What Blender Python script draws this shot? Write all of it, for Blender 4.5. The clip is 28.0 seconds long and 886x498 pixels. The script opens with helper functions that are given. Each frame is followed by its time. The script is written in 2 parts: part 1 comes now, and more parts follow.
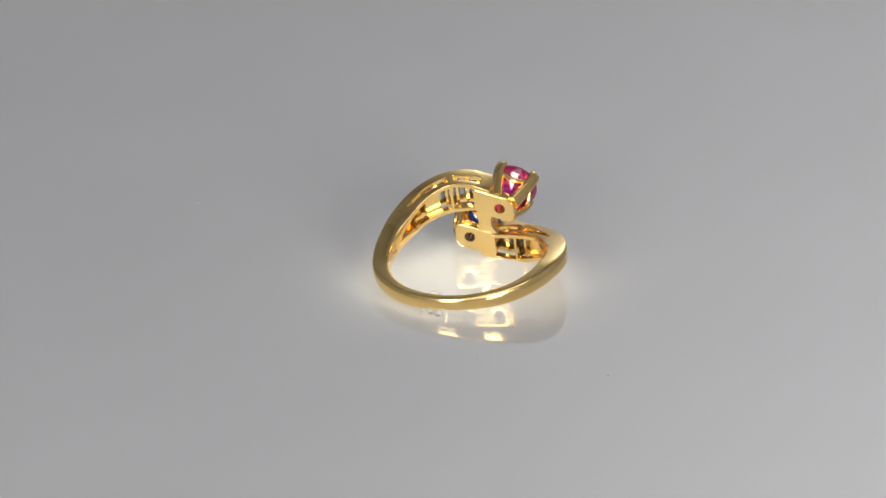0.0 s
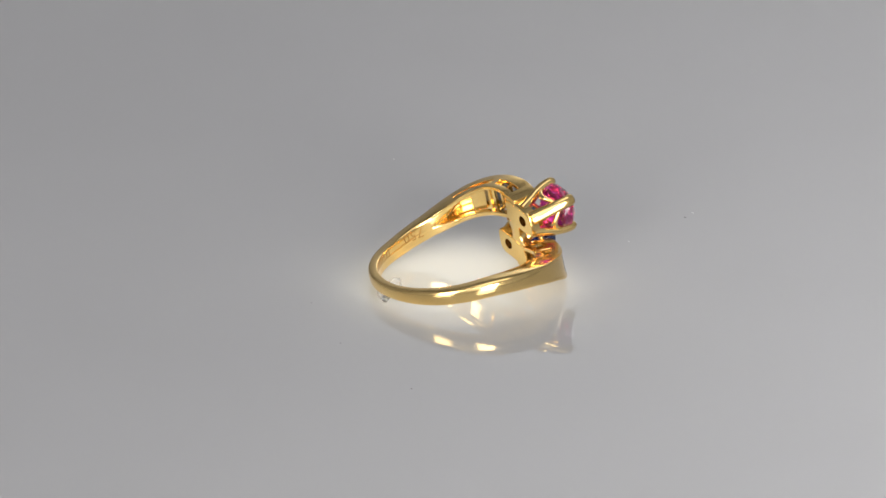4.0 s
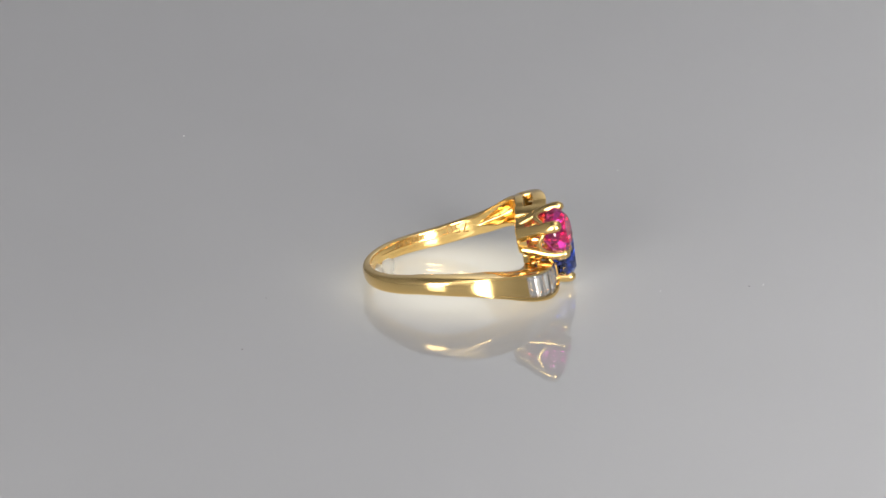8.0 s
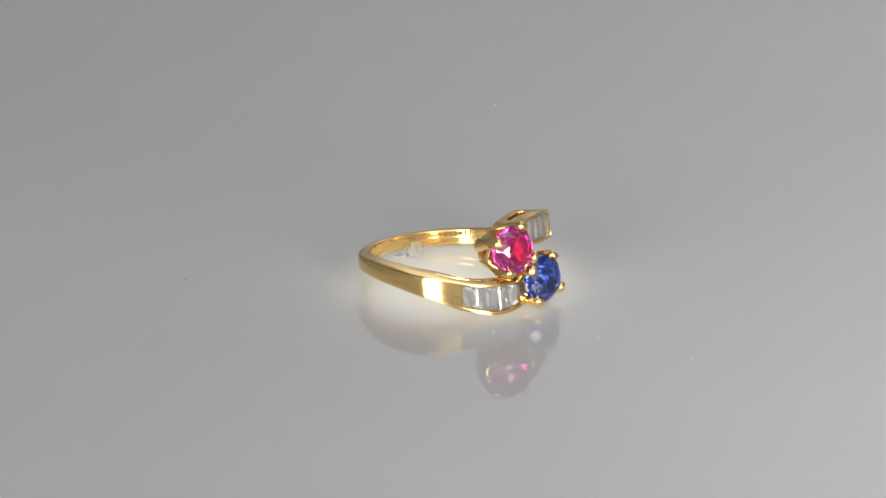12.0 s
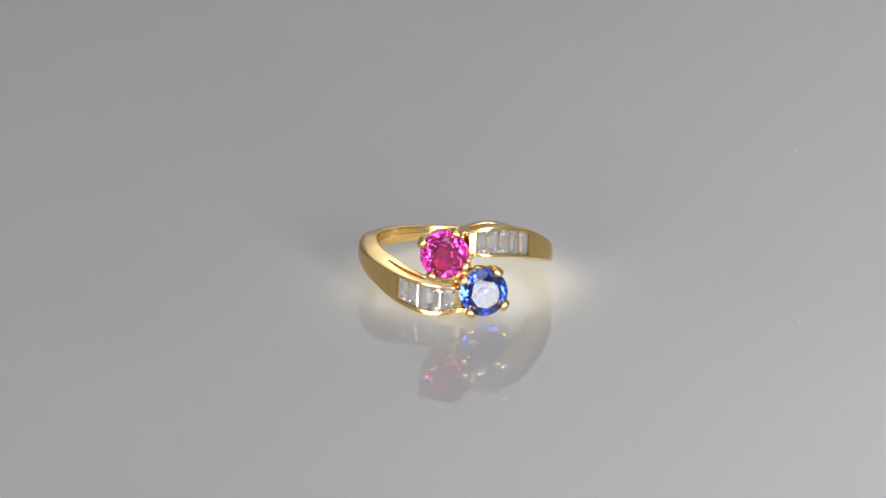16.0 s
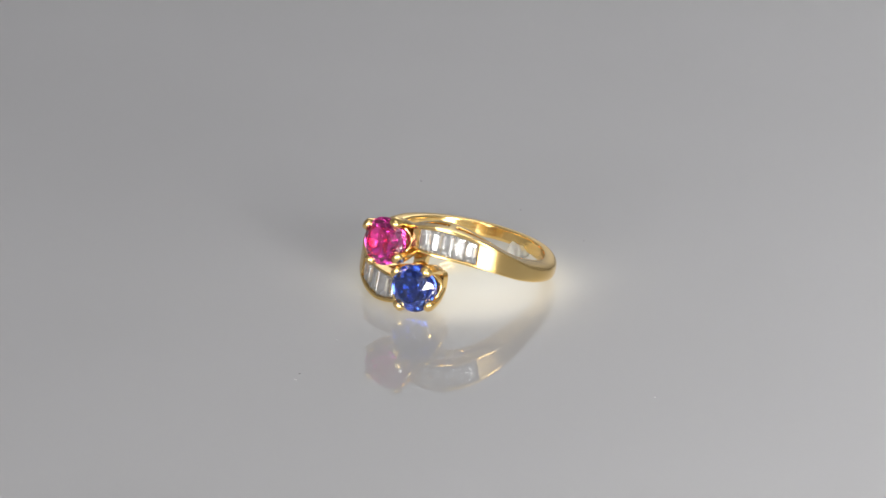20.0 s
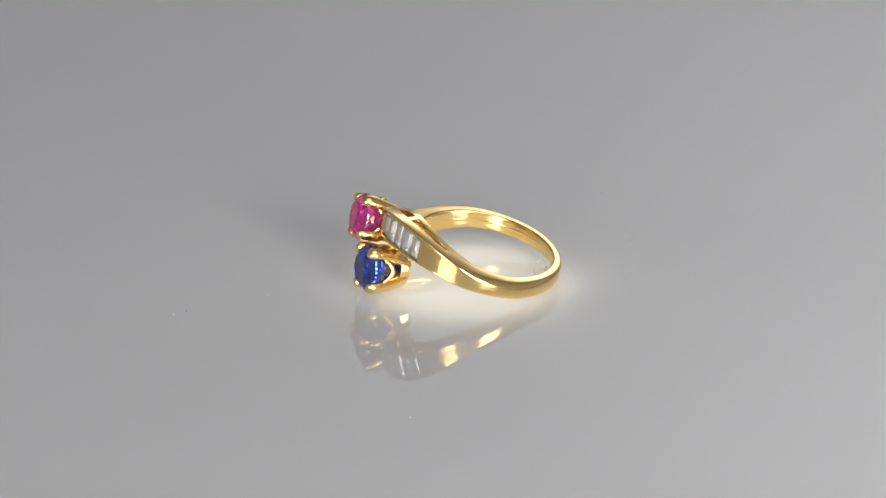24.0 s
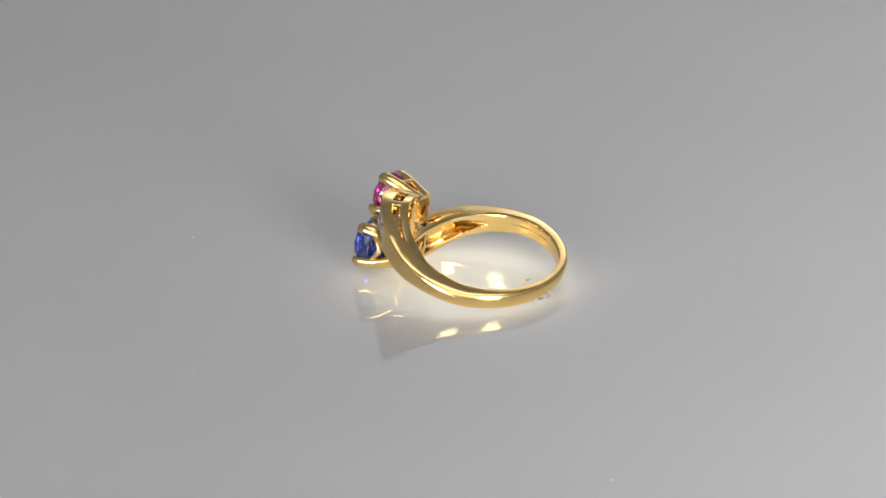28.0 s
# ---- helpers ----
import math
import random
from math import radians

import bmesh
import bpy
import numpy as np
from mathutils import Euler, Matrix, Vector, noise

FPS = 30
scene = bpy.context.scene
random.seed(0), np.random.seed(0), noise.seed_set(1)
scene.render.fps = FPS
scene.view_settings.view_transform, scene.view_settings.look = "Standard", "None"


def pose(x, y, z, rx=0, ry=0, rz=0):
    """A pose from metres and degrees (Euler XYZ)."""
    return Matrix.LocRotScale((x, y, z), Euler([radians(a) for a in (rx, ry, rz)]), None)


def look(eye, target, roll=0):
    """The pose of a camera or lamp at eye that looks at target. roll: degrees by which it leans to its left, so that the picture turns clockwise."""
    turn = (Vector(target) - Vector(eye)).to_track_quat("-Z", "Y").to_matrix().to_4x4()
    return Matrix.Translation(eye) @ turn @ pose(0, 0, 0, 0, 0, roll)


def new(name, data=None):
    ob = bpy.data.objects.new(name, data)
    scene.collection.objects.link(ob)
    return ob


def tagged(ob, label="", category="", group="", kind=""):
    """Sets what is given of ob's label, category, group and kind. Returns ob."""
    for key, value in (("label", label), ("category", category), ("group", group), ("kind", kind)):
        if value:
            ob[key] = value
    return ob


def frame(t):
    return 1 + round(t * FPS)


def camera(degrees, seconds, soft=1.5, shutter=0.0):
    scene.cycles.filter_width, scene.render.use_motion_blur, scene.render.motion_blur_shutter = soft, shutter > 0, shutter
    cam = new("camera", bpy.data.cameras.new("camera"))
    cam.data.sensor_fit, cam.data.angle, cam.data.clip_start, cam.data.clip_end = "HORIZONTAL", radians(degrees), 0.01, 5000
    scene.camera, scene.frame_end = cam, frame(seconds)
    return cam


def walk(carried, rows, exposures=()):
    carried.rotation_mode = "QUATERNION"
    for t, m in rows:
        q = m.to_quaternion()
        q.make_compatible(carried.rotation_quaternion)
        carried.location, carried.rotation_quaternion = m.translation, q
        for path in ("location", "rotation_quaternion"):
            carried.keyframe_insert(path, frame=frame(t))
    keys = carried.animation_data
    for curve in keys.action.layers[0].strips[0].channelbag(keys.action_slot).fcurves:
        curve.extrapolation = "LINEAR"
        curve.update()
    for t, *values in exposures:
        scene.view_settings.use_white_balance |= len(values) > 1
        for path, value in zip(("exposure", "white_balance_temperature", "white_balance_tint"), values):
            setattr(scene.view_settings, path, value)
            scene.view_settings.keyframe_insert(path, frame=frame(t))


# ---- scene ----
# A gold ring lies on a slowly turning, glossy turntable before a still camera.
SECONDS = 28.0
cam = camera(9.0, SECONDS)
EYE = pose(0.0, -0.5256, 0.2144, 68.130, 0.0615, 0.2018)
walk(cam, [(0.0, EYE), (SECONDS, EYE)])

TURN_AT_START, TURN_RATE = 144.22, -10.033      # degrees, degrees a second


# ---- light ----
scene.view_settings.exposure = 0.0
world = bpy.data.worlds.new("studio")
scene.world = world
world.use_nodes = True
world.node_tree.nodes["Background"].inputs[0].default_value = (0.9, 0.95, 1.0, 1)
world.node_tree.nodes["Background"].inputs[1].default_value = 0.0


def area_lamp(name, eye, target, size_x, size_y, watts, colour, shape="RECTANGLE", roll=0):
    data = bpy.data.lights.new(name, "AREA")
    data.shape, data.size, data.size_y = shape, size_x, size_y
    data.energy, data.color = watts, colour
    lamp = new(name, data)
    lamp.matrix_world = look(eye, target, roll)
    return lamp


# two softboxes beside the camera, the small lamp under the plate, and added fill: one overhead, two washing unseen
# walls
area_lamp("softbox_lamp", (0.263, -0.54, 0.16), (0, 0, 0.004), 0.20, 0.27, 3.5, (1.0, 0.97, 0.93))
area_lamp("softbox_lamp", (-0.263, -0.54, 0.16), (0, 0, 0.004), 0.20, 0.27, 2.4, (1.0, 0.97, 0.93))
# added overhead to lift the plate and the walls; no known fitting there
area_lamp("overhead_fill", (0.45, -0.45, 2.3), (0.2, 0, 0), 1.5, 1.5, 11.4, (0.99, 0.985, 0.98))
# added: brightens the unseen north wall so the plate reflects a left-right gradient
area_lamp("wall_wash_fill", (0.42, 1.12, 0.82), (0.40, 1.5, 0.80), 0.25, 0.25, 12.0, (0.99, 0.985, 0.98))
# added: brightens the unseen south wall that the ring's front reflects
area_lamp("wall_wash_fill", (0.1, -1.15, 1.15), (0.1, -1.5, 0.75), 1.2, 0.4, 15.0, (0.99, 0.985, 0.98))
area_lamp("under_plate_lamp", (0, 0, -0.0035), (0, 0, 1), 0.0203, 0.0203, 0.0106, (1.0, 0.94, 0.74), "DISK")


# ---- materials ----
def material(name):
    m = bpy.data.materials.new(name)
    m.use_nodes = True
    nodes, links = m.node_tree.nodes, m.node_tree.links
    return m, nodes, links, nodes["Principled BSDF"]


def link_noise(nodes, links, scale, detail=3.0, rough=0.5):
    at = nodes.new("ShaderNodeTexCoord")
    tex = nodes.new("ShaderNodeTexNoise")
    tex.inputs["Scale"].default_value, tex.inputs["Detail"].default_value = scale, detail
    tex.inputs["Roughness"].default_value = rough
    links.new(at.outputs["Object"], tex.inputs["Vector"])
    return tex


def ramp(nodes, links, source, stops):
    r = nodes.new("ShaderNodeValToRGB")
    els = r.color_ramp.elements
    while len(els) < len(stops):
        els.new(0.5)
    for el, (at, colour) in zip(els, stops):
        el.position, el.color = at, (*colour, 1)
    links.new(source, r.inputs["Fac"])
    return r


def gold_material(name, rough_low, rough_high, bump):
    m, nodes, links, b = material(name)
    b.inputs["Metallic"].default_value = 1.0
    wear = link_noise(nodes, links, 260.0, 4.0)
    tone = ramp(nodes, links, wear.outputs["Fac"], [(0.3, (0.905, 0.63, 0.245)), (0.7, (0.935, 0.675, 0.285))])
    links.new(tone.outputs["Color"], b.inputs["Base Color"])
    fine = link_noise(nodes, links, 900.0, 5.0, 0.6)
    rough = nodes.new("ShaderNodeMapRange")
    rough.inputs["From Min"].default_value, rough.inputs["From Max"].default_value = 0.35, 0.7
    rough.inputs["To Min"].default_value, rough.inputs["To Max"].default_value = rough_low, rough_high
    links.new(fine.outputs["Fac"], rough.inputs["Value"])
    links.new(rough.outputs["Result"], b.inputs["Roughness"])
    scratch = link_noise(nodes, links, 420.0, 6.0, 0.7)
    dent = nodes.new("ShaderNodeBump")
    dent.inputs["Strength"].default_value, dent.inputs["Distance"].default_value = bump, 0.0001
    links.new(scratch.outputs["Fac"], dent.inputs["Height"])
    links.new(dent.outputs["Normal"], b.inputs["Normal"])
    worn = nodes.new("ShaderNodeBsdfPrincipled")        # fine scratches spread part of the shine
    worn.inputs["Metallic"].default_value, worn.inputs["Roughness"].default_value = 1.0, 0.26
    links.new(tone.outputs["Color"], worn.inputs["Base Color"])
    links.new(dent.outputs["Normal"], worn.inputs["Normal"])
    rubbed = link_noise(nodes, links, 150.0, 3.0)
    share = nodes.new("ShaderNodeMapRange")
    share.inputs["From Min"].default_value, share.inputs["From Max"].default_value = 0.35, 0.65
    share.inputs["To Min"].default_value, share.inputs["To Max"].default_value = 0.15, 0.42
    links.new(rubbed.outputs["Fac"], share.inputs["Value"])
    mix = nodes.new("ShaderNodeMixShader")
    links.new(share.outputs["Result"], mix.inputs["Fac"])
    links.new(b.outputs["BSDF"], mix.inputs[1])
    links.new(worn.outputs["BSDF"], mix.inputs[2])
    links.new(mix.outputs["Shader"], nodes["Material Output"].inputs["Surface"])
    return m


def gem_material(name, colour, ior):
    m, nodes, links, b = material(name)
    b.inputs["Base Color"].default_value = (*colour, 1)
    b.inputs["Transmission Weight"].default_value = 1.0
    b.inputs["Roughness"].default_value = 0.04
    b.inputs["IOR"].default_value = ior
    return m


GOLD = gold_material("polished_yellow_gold", 0.06, 0.13, 0.22)
RUBY = gem_material("pink_ruby", (0.80, 0.05, 0.43), 1.77)
SAPPHIRE = gem_material("blue_sapphire", (0.045, 0.12, 0.75), 1.77)
RUBY.node_tree.nodes["Principled BSDF"].inputs["Transmission Weight"].default_value = 0.94
SAPPHIRE.node_tree.nodes["Principled BSDF"].inputs["Transmission Weight"].default_value = 0.96
DIAMOND = gem_material("white_diamond", (0.97, 0.97, 0.97), 2.4)
DIAMOND.node_tree.nodes["Principled BSDF"].inputs["Transmission Weight"].default_value = 0.86
DIAMOND.node_tree.nodes["Principled BSDF"].inputs["Roughness"].default_value = 0.0
PUTTY = gem_material("clear_putty", (0.97, 0.965, 0.95), 1.06)
PUTTY.node_tree.nodes["Principled BSDF"].inputs["Roughness"].default_value = 0.35
PUTTY.node_tree.nodes["Principled BSDF"].inputs["Transmission Weight"].default_value = 0.9


def mark_material():
    m, nodes, links, b = material("engraved_gold")
    b.inputs["Metallic"].default_value, b.inputs["Roughness"].default_value = 1.0, 0.6
    b.inputs["Base Color"].default_value = (0.46, 0.28, 0.10, 1)
    return m


def plate_material():
    """Milky glossy acrylic that lets light through."""
    m, nodes, links, b = material("milky_acrylic")
    cloud = link_noise(nodes, links, 14.0, 2.0)
    tone = ramp(nodes, links, cloud.outputs["Fac"], [(0.3, (0.42, 0.423, 0.436)), (0.7, (0.447, 0.45, 0.463))])
    links.new(tone.outputs["Color"], b.inputs["Base Color"])
    b.inputs["Roughness"].default_value = 0.006
    b.inputs["IOR"].default_value = 1.43
    b.inputs["Specular IOR Level"].default_value = 0.5
    through_light = nodes.new("ShaderNodeBsdfTranslucent")
    links.new(tone.outputs["Color"], through_light.inputs["Color"])
    mix = nodes.new("ShaderNodeMixShader")
    mix.inputs["Fac"].default_value = 0.12
    links.new(b.outputs["BSDF"], mix.inputs[1])
    links.new(through_light.outputs["BSDF"], mix.inputs[2])
    links.new(mix.outputs["Shader"], nodes["Material Output"].inputs["Surface"])
    return m


def paint_material(name, low, high, rough, scale=3.0):
    m, nodes, links, b = material(name)
    tex = link_noise(nodes, links, scale, 5.0)
    tone = ramp(nodes, links, tex.outputs["Fac"], [(0.3, low), (0.7, high)])
    links.new(tone.outputs["Color"], b.inputs["Base Color"])
    b.inputs["Roughness"].default_value = rough
    return m


MARK = mark_material()
ACRYLIC = plate_material()
WALL = paint_material("grey_wall_paint", (0.56, 0.56, 0.57), (0.61, 0.61, 0.62), 0.8)
# wall grey lowered to dim what the gold reflects from the north
DIMMED_WALL = paint_material("toned_down_wall_grey", (0.37, 0.37, 0.375), (0.42, 0.42, 0.425), 0.8)
TABLE = paint_material("grey_table_laminate", (0.58, 0.58, 0.59), (0.63, 0.63, 0.64), 0.5, 8.0)
DUST = paint_material("grey_dust", (0.14, 0.14, 0.14), (0.22, 0.21, 0.20), 0.9, 4000.0)
LINT = paint_material("pale_lint", (0.6, 0.6, 0.6), (0.8, 0.8, 0.8), 0.9, 4000.0)


# ---- mesh helpers; shapes are drawn in millimetres ----
MM = 0.001


def part(name, bm, mat, parent=None, label="", smooth=None, m=None):
    """One mesh object from a bmesh in millimetres, under a thing. smooth: the angle in degrees up to which edges are shaded round."""
    if m is not None:
        bm.transform(m)
    bmesh.ops.recalc_face_normals(bm, faces=bm.faces[:])
    bmesh.ops.scale(bm, vec=(MM, MM, MM), verts=bm.verts[:])
    me = bpy.data.meshes.new(name)
    bm.to_mesh(me)
    bm.free()
    me.materials.append(mat)
    if smooth:
        for p in me.polygons:
            p.use_smooth = True
        me.set_sharp_from_angle(angle=radians(smooth))
    ob = new(name, me)
    ob.parent = parent
    if label:
        tagged(ob, label)
    return ob


def box_mesh(x0, x1, y0, y1, z0, z1):
    bm = bmesh.new()
    bmesh.ops.create_cube(bm, size=1.0)
    bmesh.ops.scale(bm, vec=(x1 - x0, y1 - y0, z1 - z0), verts=bm.verts[:])
    bmesh.ops.translate(bm, vec=((x0 + x1) / 2, (y0 + y1) / 2, (z0 + z1) / 2), verts=bm.verts[:])
    return bm


def soften(bm, width, limit=35, segments=2, skip=()):
    edges = [e for e in bm.edges if len(e.link_faces) == 2 and e.calc_face_angle() > radians(limit) and not (e.verts[0] in skip and e.verts[1] in skip)]
    bmesh.ops.bevel(bm, geom=edges, offset=width, segments=segments, profile=0.6, affect="EDGES", clamp_overlap=True)
    return bm


def loft(rows, closed=False, caps=True):
    """A skin over rows of points, each row a closed loop."""
    bm = bmesh.new()
    vs = [[bm.verts.new(p) for p in row] for row in rows]
    n, k = len(rows), len(rows[0])
    for i in range(n if closed else n - 1):
        a, b = vs[i], vs[(i + 1) % n]
        for j in range(k):
            bm.faces.new((a[j], a[(j + 1) % k], b[(j + 1) % k], b[j]))
    if caps and not closed:
        bm.faces.new(vs[0][::-1])
        bm.faces.new(vs[-1])
    return bm


def hull(points):
    bm = bmesh.new()
    for p in points:
        bm.verts.new(p)
    done = bmesh.ops.convex_hull(bm, input=bm.verts[:])
    bmesh.ops.delete(bm, geom=[v for v in bm.verts if not v.link_faces], context="VERTS")
    bmesh.ops.dissolve_limit(bm, angle_limit=radians(1.0), verts=bm.verts[:], edges=bm.edges[:])
    return bm


def along(x, table):
    """A smooth value between the stops of a table."""
    xs, ys = zip(*table)
    for i in range(len(xs) - 1):
        if x <= xs[i + 1] or i == len(xs) - 2:
            u = min(1.0, max(0.0, (x - xs[i]) / (xs[i + 1] - xs[i])))
            m0 = 0 if i == 0 else (ys[i + 1] - ys[i - 1]) / (xs[i + 1] - xs[i - 1])
            m1 = 0 if i == len(xs) - 2 else (ys[i + 2] - ys[i]) / (xs[i + 2] - xs[i])
            h = xs[i + 1] - xs[i]
            return ((2 * u ** 3 - 3 * u ** 2 + 1) * ys[i] + (u ** 3 - 2 * u ** 2 + u) * h * m0
                    + (3 * u ** 2 - 2 * u ** 3) * ys[i + 1] + (u ** 3 - u ** 2) * h * m1)


# ---- the place ----
def room():
    wall_lim, height = 1500.0, 2400.0
    floor_z = -760.0
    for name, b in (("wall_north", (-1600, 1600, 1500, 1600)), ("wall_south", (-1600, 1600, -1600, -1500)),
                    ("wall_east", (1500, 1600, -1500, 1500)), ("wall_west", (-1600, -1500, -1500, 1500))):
        # the unseen north wall is darker only to dim the ring's reflections
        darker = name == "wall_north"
        tagged(part(name, box_mesh(*b, floor_z, height), DIMMED_WALL if darker else WALL), "unseen matt mid-grey wall, toned down to dim reflections in the gold" if darker else "plain matt grey studio wall", "wall", kind="structure")
    tagged(part("ceiling", box_mesh(-1600, 1600, -1600, 1600, height, height + 100), WALL), "plain matt grey studio ceiling", "ceiling", kind="structure")
    tagged(part("floor", box_mesh(-1600, 1600, -1600, 1600, floor_z - 100, floor_z), TABLE), "plain grey studio floor", "floor", kind="structure")
    table = new("table")
    table.location = (0, 0, floor_z * MM)
    tagged(table, "plain pale grey laminate table under the turntable", "table")
    top = part("tabletop", soften(box_mesh(-600, 600, -400, 400, 700, 740), 3), TABLE, table)
    for x in (-560, 560):
        for y in (-360, 360):
            part("leg", soften(box_mesh(x - 20, x + 20, y - 20, y + 20, 0, 700), 2), TABLE, table)


room()


def disc_rows(outline, segments):
    return [[(r * math.cos(2 * math.pi * j / segments), r * math.sin(2 * math.pi * j / segments), z) for j in range(segments)] for r, z in outline]


turntable = tagged(new("turntable"), "round glossy pale grey acrylic turntable, lit from below at its middle", "turntable")
plate = part("plate", loft(disc_rows([(136, -6), (139, -5.4), (140, -4.5), (140, -1.5), (139.5, -0.5), (138.5, 0)], 128)), ACRYLIC, turntable, "milky glossy acrylic plate", 12)
part("foot", loft(disc_rows([(90, -20), (92, -19), (92, -7), (90, -6)], 96)), TABLE, turntable, "dull grey round foot", 40)


# ---- the ring; its own space has the head at -y, the finger's way along z ----
RING_AT = (Matrix.Translation((-0.95, 0.35, 2.755)) @ Matrix.Rotation(radians(22.1), 4, "Z") @ Matrix.Rotation(radians(-11.0), 4, "X")
           @ Matrix.Rotation(radians(3.7), 4, "Y"))
HALF_TURN = Matrix.Rotation(math.pi, 4, "Y")

ring = tagged(new("ring"), "yellow gold bypass ring with pink ruby, blue sapphire and diamonds", "ring")


def mid_z(b):
    """Height of the band's middle at b degrees from the head, for the shoulder that rises (b > 0)."""
    a = abs(b)
    rise = along(a, [(0, 2.82), (8, 2.92), (20, 2.95), (30, 2.75), (40, 2.38), (50, 1.89), (60, 1.36), (75, 0.75), (90, 0.36), (110, 0.06), (180, 0.0)])
    return math.copysign(rise, b)


def lift(b):
    """How the plain part of the band leans away from the head's level."""
    away = min(1.0, max(0.0, (abs(b) - 60) / 70))
    up = along(abs(b), [(0, 0.0), (20, 0.0), (40, 0.12), (55, 0.20), (75, 0.16), (120, 0.24), (180, 0.44)])
    return up - 0.26 * math.sin(radians(b)) * away * away * (3 - 2 * away)


def half_width(b):
    return along(abs(b), [(0, 1.31), (8, 1.53), (20, 1.68), (40, 1.54), (55, 1.33), (70, 1.17), (90, 1.07), (120, 0.92), (150, 0.81), (180, 0.73)])


def r_out(b):
    return along(abs(b), [(0, 9.65), (6, 9.92), (13, 10.0), (60, 9.93), (90, 9.84), (120, 9.70), (150, 9.55), (180, 9.45)])


def r_in(b):
    return along(abs(b), [(0, 6.75), (12, 6.9), (25, 7.15), (38, 7.3), (50, 7.4), (62, 7.45), (75, 7.6), (90, 7.8), (110, 8.08), (130, 8.35), (150, 8.52), (180, 8.6)])


def shoulder(b, level, outer):
    """How far a side falls away towards the outer edge, most of all the side away from the other stone; level runs from 0 inside to 1 outside."""
    if not outer:
        return along(abs(b), [(0, 0.16), (58, 0.18), (90, 0.10), (130, 0.0), (180, 0.0)]) * max(0.0, (level - 0.42) / 0.58) ** 1.35
    drop = along(abs(b), [(0, 0.06), (20, 0.06), (45, 0.07), (58, 0.14), (78, 0.38), (98, 0.38), (125, 0.12), (145, 0.0), (180, 0.0)])
    if b < 0:
        drop *= 0.62        # the lower shoulder is fuller
    start = along(abs(b), [(0, 0.42), (58, 0.42), (85, 0.12), (180, 0.12)])
    return drop * max(0.0, (level - start) / (1 - start)) ** 1.35


def polar(b, r, z):
    a = radians(b)
    return Vector((r * math.sin(a), -r * math.cos(a), z))


def shank():
    rows, k = [], 112
    for i in range(241):
        b = 54 + i * 252 / 240
        s = b if b <= 180 else b - 360
        z0 = mid_z(s) + lift(s)
        if 110 < b < 250:
            z0 = lift(s) + mid_z(110) * math.cos(math.pi * (b - 110) / 140)
        tuck = 0.20 * max(0.0, (63 - abs(s)) / 9) ** 2      # the ends slip under the channel walls
        hw, ro, ri = half_width(s) - tuck, r_out(s) - tuck, r_in(s) + tuck
        power = along(abs(s), [(54, 40.0), (63, 34.0), (74, 9.0), (84, 4.6), (100, 3.1), (150, 2.9), (180, 2.8)])
        groove = along(abs(s), [(45, 2.0), (56, 1.6), (65, 0.8), (73, 0.2), (78, 0.0), (180, 0.0)])
        gap = along(abs(s), [(45, 0.72), (60, 0.55), (77, 0.15), (180, 0.15)])
        row = []
        for j in range(k):
            a = 2 * math.pi * (j + 0.5) / k
            c, d = math.cos(a), math.sin(a)
            bend = max(power, 8.0) if c < 0 else power          # the inner edges are crisper than the outer ones
            reach = (abs(c) ** bend + abs(d) ** bend) ** (-1 / bend)
            u, v = reach * c, reach * d
            r = (ro + ri) / 2 + u * (ro - ri) / 2
            if u < -0.5 and abs(v) < gap:
                r += groove * (1 - abs(v / gap) ** 3)
            row.append(polar(b, r, z0 + v * (hw - shoulder(s, (u + 1) / 2, v * s > 0))))
        rows.append(row)
    return part("shank", loft(rows), GOLD, ring, "smooth polished tapering band", 40, RING_AT)


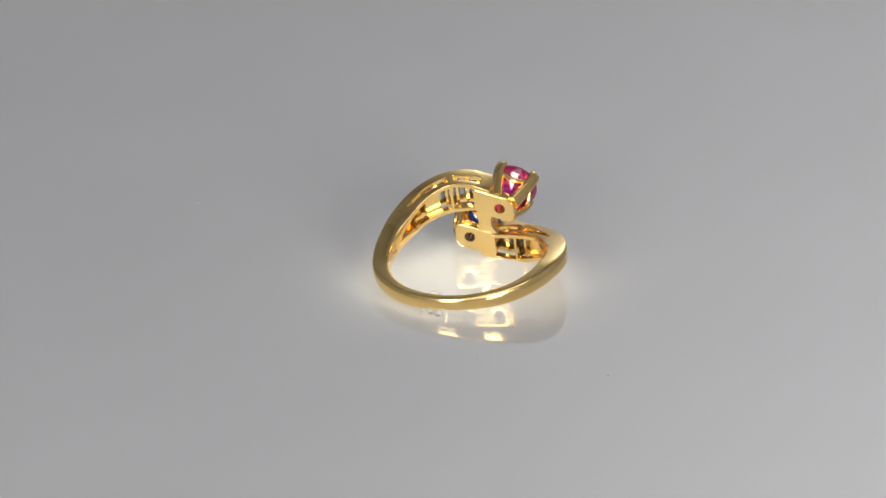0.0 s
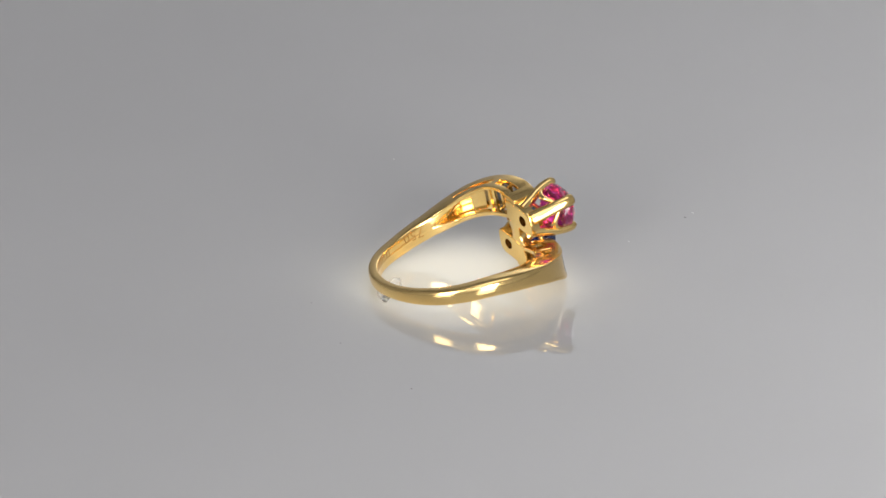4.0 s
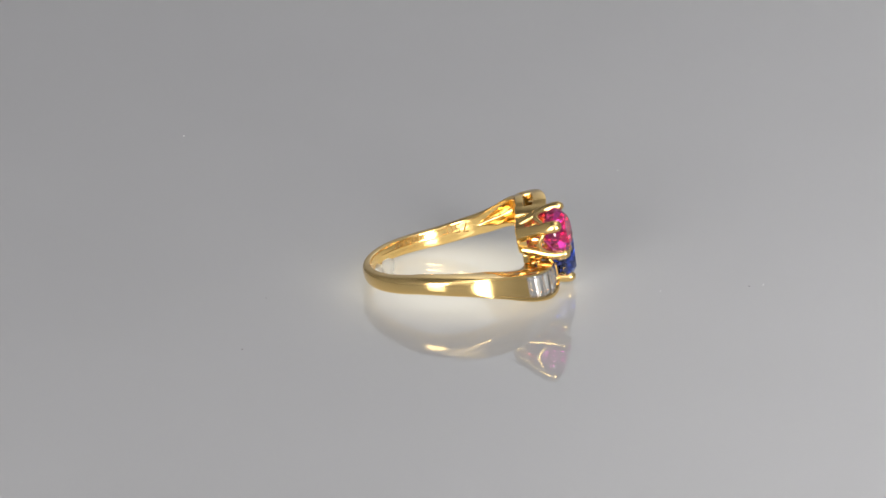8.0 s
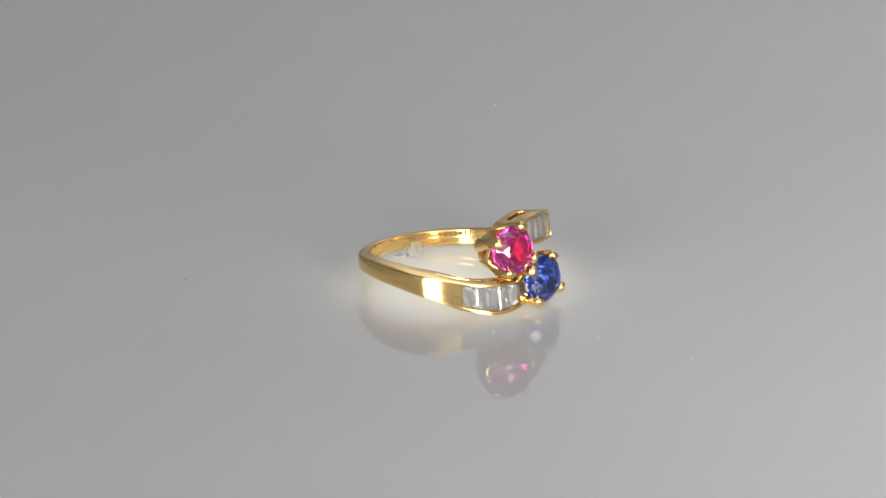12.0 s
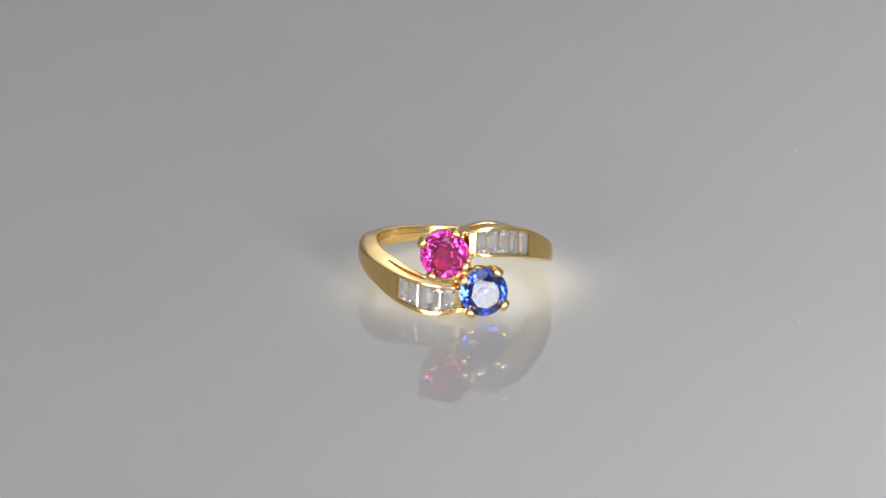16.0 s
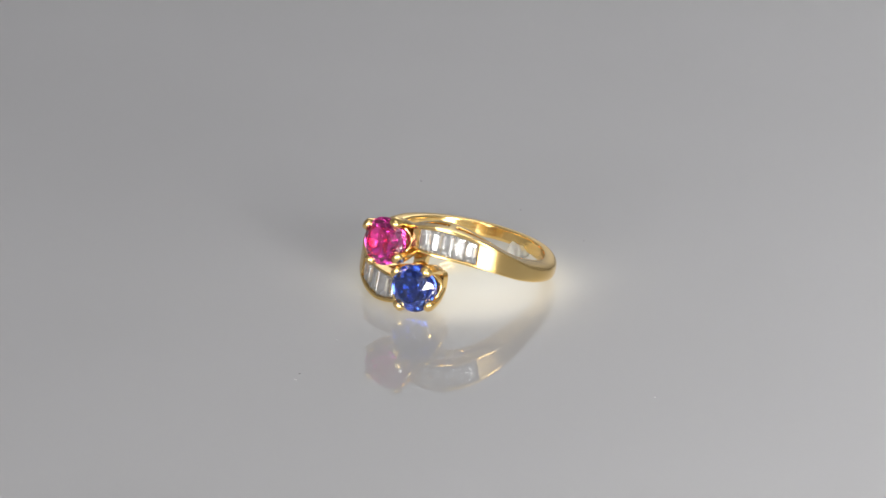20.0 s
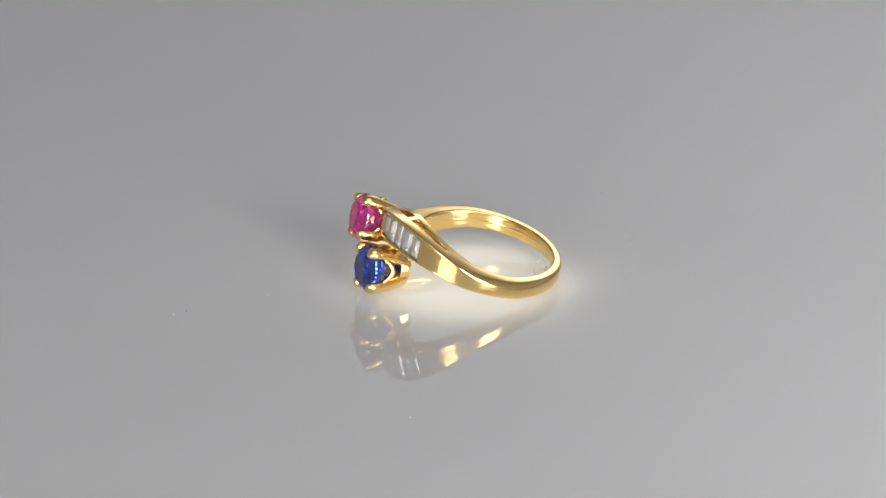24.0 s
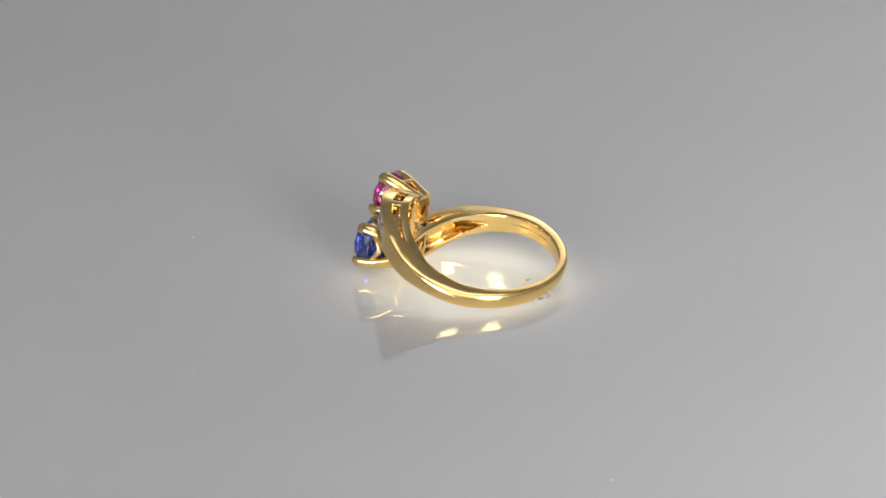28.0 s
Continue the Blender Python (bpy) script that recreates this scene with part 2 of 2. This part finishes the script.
def channel_wall(side, way):
    """One of the two pierced walls that hold a row of baguettes."""
    stops = [-3, -1, 1, 2.7, 4.5, 6.2, 8, 10, 12, 14, 16, 18.5, 21, 23.5, 26, 28, 30, 32, 34, 36.3, 38.6, 40.8, 43, 45, 47, 49, 51, 53, 55, 57, 59.5, 62]
    thick = 0.46
    outer = side * way > 0          # the wall away from the other stone runs on to its prong
    if outer:
        stops = [-7, -5] + stops

    def levels(b):
        lo = along(b, [(-3, 0.27), (24, 0.27), (40, 0.31), (57, 0.40)])
        hi = along(b, [(-3, 0.54), (24, 0.60), (40, 0.57), (57, 0.50)])
        return 0.0, lo, hi, 0.82, 1.0

    def kept(i, row):
        b = (stops[i] + stops[i + 1]) / 2
        return not (row == 1 and (2.5 < b < 21 or 26 < b < 57))

    bm = bmesh.new()
    vs = {}

    def vert(i, row, face):
        if (i, row, face) not in vs:
            b = stops[i]
            lv = levels(b)[row]
            sink = 0.003 if b > 53 else 0.0
            if b >= 13:
                top = r_out(b)
            elif outer:
                top = along(b, [(-8.5, 9.1), (-7, 9.3), (-5, 9.5), (-3, 9.68), (1, 9.85), (8, 9.97), (14, 10.0)])
            else:
                top = along(b, [(-3, 8.5), (1, 9.4), (4.5, 9.8), (8, 9.94), (13, 10.0), (14, 10.0)])
            r = r_in(b) + sink + lv * (top - r_in(b) - 2 * sink)
            c = way * max(b, 1.0)
            dip = along(b, [(-7, 0.35), (-3, 0.12), (1, 0.0), (2, 0.0)]) if outer and b < 1 else 0.0
            z = mid_z(c) + lift(c) + side * (half_width(c) - dip - sink - (thick if face else shoulder(c, lv, outer)))
            vs[i, row, face] = bm.verts.new(polar(way * b, r, z))
        return vs[i, row, face]

    n = len(stops) - 1
    for i in range(n):
        for row in range(4):
            if not kept(i, row):
                continue
            for face in (0, 1):
                bm.faces.new([vert(i, row, face), vert(i + 1, row, face), vert(i + 1, row + 1, face), vert(i, row + 1, face)])
            for (di, dr), (p, q) in (((-1, 0), ((i, row), (i, row + 1))), ((1, 0), ((i + 1, row), (i + 1, row + 1))),
                                     ((0, -1), ((i, row), (i + 1, row))), ((0, 1), ((i, row + 1), (i + 1, row + 1)))):
                ni, nr = i + di, row + dr
                if not (0 <= ni < n and 0 <= nr < 4 and kept(ni, nr)):
                    bm.faces.new([vert(*p, 0), vert(*q, 0), vert(*q, 1), vert(*p, 1)])
    bmesh.ops.recalc_face_normals(bm, faces=bm.faces[:])
    end = {vert(n, row, face) for row in range(5) for face in (0, 1)}
    soften(bm, 0.17, 40, 3, end)
    bm.transform(RING_AT)
    for v in bm.verts:
        v.co.z = max(v.co.z, 0.01)      # rubbed flat where it rests on the plate
    return part("channel_wall", bm, GOLD, ring, "pierced side wall of the stone channel", 22)


def cross_bar(way, b0, b1, low, high):
    """A bar across the channel between its walls, over a share of its depth."""
    rows = []
    steps = max(1, round((b1 - b0) / 2))
    for b in (way * (b0 + (b1 - b0) * i / steps) for i in range(steps + 1)):
        z0, hw = mid_z(b) + lift(b), half_width(b) - 0.42
        ri, ro = r_in(b), r_out(b)
        rows.append([polar(b, ri + low * (ro - ri), z0 - hw), polar(b, ri + low * (ro - ri), z0 + hw),
                     polar(b, ri + high * (ro - ri), z0 + hw), polar(b, ri + high * (ro - ri), z0 - hw)])
    return part("cross_bar", soften(loft(rows), 0.08, 40), GOLD, ring, "", 50, RING_AT)


def end_wall(way):
    """The upright wall that closes a channel beside its stone, flush with the channel's rims."""
    rows = []
    for b in (1.6, 3.4, 5.2):
        c = way * b
        z0, hw = mid_z(c) + lift(c), half_width(c) - 0.40
        rows.append([polar(c, r, z0 + side * hw) for r, side in ((8.0, -1), (8.0, 1), (9.93, 1), (9.97, 0.6), (9.97, -0.6), (9.93, -1))])
    return part("end_wall", soften(loft(rows), 0.10, 40), GOLD, ring, "", 50, RING_AT)


def baguette(way, b0, b1, rng):
    """One step-cut stone, seated a little unevenly in its channel."""
    pts = []
    lean, rise = rng.uniform(-0.12, 0.12), rng.uniform(-0.03, 0.03)
    keel = (b0 + b1) / 2 + rng.uniform(-0.8, 0.8)
    for b, inset, turn in ((way * (b0 + 0.12), way, -1), (way * (b1 - 0.12), -way, 1)):
        z0, hw = mid_z(b) + lift(b) + 0.04, half_width(b) - 0.43
        top = r_out(b) + rise + lean * turn
        for s in (-1, 1):
            pts += [polar(b, top - 0.26, z0 + s * hw), polar(b, top - 0.34, z0 + s * hw),
                    polar(b + inset * 0.9, top - 0.13, z0 + s * (hw - 0.16)),
                    polar(b + inset * 1.9, top - 0.05, z0 + s * (hw - 0.40)),
                    polar(b + inset * 0.9, top - 0.68, z0 + s * (hw - 0.16)),
                    polar(b + inset * 2.0, top - 1.00, z0 + s * (hw - 0.40)),
                    polar(way * keel, top - 1.22, z0 + s * (hw - 0.75))]
    return part("baguette_diamond", hull(pts), DIAMOND, ring, "clear step-cut baguette diamond", None, RING_AT)


def stone_space(turn, spin, x, out, z, yaw, nod=-3.0):
    """Stone space: z outwards, the stone's axis at the origin, millimetres. The lower stone lies half a turn round the head."""
    return RING_AT @ turn @ Matrix.Translation((x, -9 - out, z)) @ pose(0, 0, 0, nod, 0, yaw) @ Matrix.Translation((0, 9, 0)) @ Matrix.Rotation(math.pi / 2, 4, "X") @ Matrix.Rotation(radians(spin), 4, "Z")


def cut_stone(name, mat, space, label, radius, girdle, depth, seed):
    """A round stone with a brilliant crown and a pavilion of slightly uneven steps."""
    rng = random.Random(seed)
    pts = []

    def ring_of(count, r, h, turn=0.0, uneven=0.0):
        for j in range(count):
            a = 2 * math.pi * (j + turn + rng.uniform(-uneven, uneven) * 2) / count
            q = r * (1 + rng.uniform(-uneven, uneven))
            pts.append((q * radius * math.cos(a), q * radius * math.sin(a), girdle + radius * (h + rng.uniform(-uneven, uneven) * 0.2)))

    ring_of(8, 0.60, 0.40)
    ring_of(8, 0.85, 0.22, 0.5)
    ring_of(32, 1.0, 0.03)
    ring_of(32, 1.0, -0.05)
    ring_of(16, 0.93, -0.30, 0.5, 0.01)
    ring_of(11, 0.62, -0.30 - 0.42 * depth, 0.3, 0.03)
    ring_of(8, 0.30, -0.30 - 0.80 * depth, 0.1, 0.05)
    ring_of(3, 0.06, -0.30 - depth, 0.0, 0.05)
    return part(name, hull(pts), mat, ring, label, None, space)


def prong(setting, space, angle, out):
    path = [(1.28, 7.2 - out), (1.70, 7.95), (2.15, 9.0), (2.38, 9.9), (2.45, 10.45), (2.42, 10.80), (2.30, 11.02), (2.16, 11.14), (2.08, 11.17)]
    sizes = [(0.74, 0.56), (0.68, 0.52), (0.62, 0.48), (0.61, 0.47), (0.61, 0.48), (0.62, 0.52), (0.56, 0.48), (0.36, 0.30), (0.12, 0.10)]
    rows = []
    for i, ((r, h), (w, d)) in enumerate(zip(path, sizes)):
        p0, p1 = path[max(0, i - 1)], path[min(len(path) - 1, i + 1)]
        along_way = Vector((p1[0] - p0[0], 0, p1[1] - p0[1])).normalized()
        outward = Vector((along_way.z, 0, -along_way.x))
        row = []
        for j in range(14):
            a = 2 * math.pi * j / 14
            c, s = math.cos(a), math.sin(a)
            c, s = math.copysign(abs(c) ** 0.75, c), math.copysign(abs(s) ** 0.75, s)
            row.append(Vector((r, 0, h)) + outward * (d * c) + Vector((0, w * s, 0)))
        rows.append(row)
    return part("prong", loft(rows), GOLD, setting, "", 60, space @ Matrix.Rotation(radians(angle), 4, "Z"))


def stone_setting(space):
    rows = []
    for i in range(64):
        a = 2 * math.pi * i / 64
        dip = 0.45 * math.cos(4 * (a - math.pi / 4))
        r, h = 2.08, 9.15 + dip
        rows.append([((r + 0.26 * math.cos(t)) * math.cos(a), (r + 0.26 * math.cos(t)) * math.sin(a), h + 0.30 * math.sin(t))
                     for t in (2 * math.pi * k / 10 for k in range(10))])
    return part("stone_setting", loft(rows, closed=True), GOLD, ring, "open gold basket round the stone", 60, space)


def rounded_outline(corners, steps=7):
    """A closed outline through corners (x, z, radius), each turned with a round of that reach."""
    pts = []
    for i, (x, z, r) in enumerate(corners):
        here = Vector((x, z))
        back = (Vector(corners[i - 1][:2]) - here).normalized() * r
        ahead = (Vector(corners[(i + 1) % len(corners)][:2]) - here).normalized() * r
        for j in range(steps):
            u = j / (steps - 1)
            pts.append(here + back * (1 - u) ** 2 + ahead * u ** 2)
    return pts


def head_plate(setting, turn):
    """Back plate of one stone's setting, round at its free end, with a round hole."""
    cx, cz, hole = -1.75, 1.75, 0.56
    y_in, y_out = -6.7, -7.7
    edge = rounded_outline(((-1.5, -1.38, 1.15), (-1.5, 1.42, 0.95), (0.3, 1.48, 0.6), (2.65, 1.60, 0.5), (2.65, -1.15, 0.5), (0.9, -1.3, 0.6)))

    def inset(amount):
        loop = []
        for i, p in enumerate(edge):
            run = (edge[(i + 1) % len(edge)] - edge[i - 1]).normalized()
            q = p + Vector((run.y, -run.x)) * amount
            loop.append((cx + q.x, cz + q.y + 0.26 * q.x))
        return loop

    bore = [(cx + hole * math.cos(a), cz + hole * math.sin(a)) for a in (math.atan2(p.y, p.x) for p in edge)]
    rows = [[(cx + 0.75 * (x - cx), y_out - 0.5, cz + 0.75 * (z - cz)) for x, z in bore], [(x, y_in - 0.75, z) for x, z in bore], [(x, y_in - 0.04, z) for x, z in bore]]
    for deep, amount in ((0.0, 0.24), (0.015, 0.15), (0.06, 0.06), (0.16, 0.01), (0.26, 0.0), (-y_out + y_in, 0.0)):
        rows.append([(x, y_in - deep, z) for x, z in inset(amount)])
    bm = loft(rows, closed=True)
    return part("head_plate", bm, GOLD, setting, "flat back plate with a round hole", 24, RING_AT @ turn)


def head_bridge():
    """The waisted neck that joins the two back plates."""
    half = [(-1.15, 1.25), (-0.85, 0.85), (-0.70, 0.45), (-0.66, 0.0), (-0.72, -0.45), (-0.90, -0.85), (-1.25, -1.25)]
    outline = half + [(-x, -z) for x, z in half]
    rows = [[(x * f, y, z) for x, z in outline] for y, f in ((-6.74, 0.86), (-6.78, 0.95), (-6.90, 1.0), (-7.55, 1.0))]
    return part("head_bridge", loft(rows), GOLD, ring, "waisted neck between the two back plates", 40, RING_AT)


band = shank()
uneven = random.Random(21)
for turn, gem, mat, label, spin, yaw, x, out, z in ((Matrix.Identity(4), "ruby", RUBY, "round faceted bright pink ruby", 18.0, -4.9, -2.15, 0.45, 1.82),
                                               (HALF_TURN, "sapphire", SAPPHIRE, "round faceted deep blue sapphire", 14.0, -4.8, -1.70, 0.12, 1.78)):
    space = stone_space(turn, spin, x, out, z, yaw)
    cut_stone(gem, mat, space, label, 2.42, 10.6, *((0.56, 5) if gem == "ruby" else (0.50, 8)))
    setting = stone_setting(space)
    for angle in (45, 135, 225, 315):
        prong(setting, space, angle, out)
    head_plate(setting, turn)
    way = 1 if gem == "ruby" else -1
    for side in (-1, 1):
        channel_wall(side, way)
    end_wall(way)
    cross_bar(way, 24.0, 26.0, 0.0, 0.12)
    cross_bar(way, 33.0, 44.0, 0.34, 0.50)
    cross_bar(way, 41.6, 65.0, 0.82, 0.999)
    for i in range(1, 5):
        cross_bar(way, 4.3 + i * 7.2, 6.3 + i * 7.2, 0.42, 0.60)
    for i in range(5):
        baguette(way, 5.3 + i * 7.2, 5.3 + (i + 1) * 7.2, uneven)

head_bridge()


def inside_mark(name, bm, middle, z, label):
    """Lays a flat mark, drawn in x and y, on the inside of the band; its foot points up the finger."""
    for v in bm.verts:
        b = middle + math.degrees(v.co.x / r_in(middle))
        v.co = polar(b, r_in(b) + 0.01 - v.co.z, z - v.co.y)
    return part(name, bm, MARK, band, label, None, RING_AT)


def fineness_mark():
    curve = bpy.data.curves.new("fineness_mark", "FONT")
    curve.body, curve.size, curve.extrude = "750", 1.45, 0.03
    curve.align_x, curve.align_y = "CENTER", "CENTER"
    curve.space_character = 1.15
    holder = bpy.data.objects.new("fineness_mark", curve)
    scene.collection.objects.link(holder)
    me = bpy.data.meshes.new_from_object(holder.evaluated_get(bpy.context.evaluated_depsgraph_get()))
    bm = bmesh.new()
    bm.from_mesh(me)
    bpy.data.objects.remove(holder)
    bpy.data.curves.remove(curve)
    bpy.data.meshes.remove(me)
    inside_mark("fineness_mark", bm, 93.0, 0.72, "stamped number 750")


fineness_mark()
for i, (tall, wide) in enumerate(((0.55, 0.10), (0.6, 0.12), (0.6, 0.12), (0.3, 0.35), (0.5, 0.2), (0.35, 0.3), (0.55, 0.2))):
    inside_mark("stamp_bar", box_mesh(-wide / 2, wide / 2, -tall / 2, tall / 2, -0.03, 0.03), 119.0 + 3.6 * i, 0.56, "")

# clear putty that holds the band to the plate
putty = tagged(new("putty"), "small clear lumps of putty under the back of the band", "putty")


def lump(x, y, z, sx, sy, sz, seed):
    bm = bmesh.new()
    bmesh.ops.create_icosphere(bm, subdivisions=3, radius=1.0)
    for v in bm.verts:
        f = 1 + 0.28 * noise.noise(v.co * 1.6 + Vector((seed, 0, 0))) + 0.12 * noise.noise(v.co * 4.0 + Vector((0, seed, 0)))
        v.co = Vector((x + v.co.x * sx * f, y + v.co.y * sy * f, max(0.0, z + v.co.z * sz * f)))
    part("lump", bm, PUTTY, putty, "", 60)


lump(-2.3, 8.7, 0.5, 0.9, 0.7, 0.6, 1.0)
lump(-2.0, 7.5, 0.9, 0.75, 0.6, 0.95, 2.0)
lump(-3.3, 9.0, 0.2, 0.6, 0.3, 0.25, 3.0)


def speck(x, y, length, width, height, turn, mat, label):
    bm = bmesh.new()
    bmesh.ops.create_icosphere(bm, subdivisions=1, radius=0.5)
    for v in bm.verts:
        v.co = Vector((v.co.x * length, v.co.y * width, (v.co.z + 0.42) * height))
        v.co += 0.12 * width * noise.noise_vector(v.co * 9.0)
    part("dust_speck", bm, mat, turntable, label, 60, Matrix.Translation((x, y, 0.0)) @ Matrix.Rotation(radians(turn), 4, "Z"))


for x, y, length, width, turn in ((-25.6, 11.6, 0.24, 0.17, 20), (-12.9, 15.7, 0.17, 0.13, 60), (-2.1, 16.2, 0.13, 0.11, 0), (11.2, -26.5, 0.34, 0.08, 75)):
    speck(x, y, length, width, 0.07, turn, DUST, "dark grey speck of dust")
for x, y, length, width, turn in ((6.1, -19.0, 0.2, 0.13, 10), (23.7, 45.1, 0.35, 0.22, 0), (34.9, -1.1, 0.24, 0.13, 45), (12.2, -27.6, 0.45, 0.08, 20)):
    speck(x, y, length, width, 0.07, turn, LINT, "pale speck of lint")


def motions():
    rows = [(t, pose(0, 0, 0, 0, 0, TURN_AT_START + TURN_RATE * t)) for t in range(0, 29, 2)]
    for thing in (turntable, ring, putty):
        walk(thing, rows)


motions()
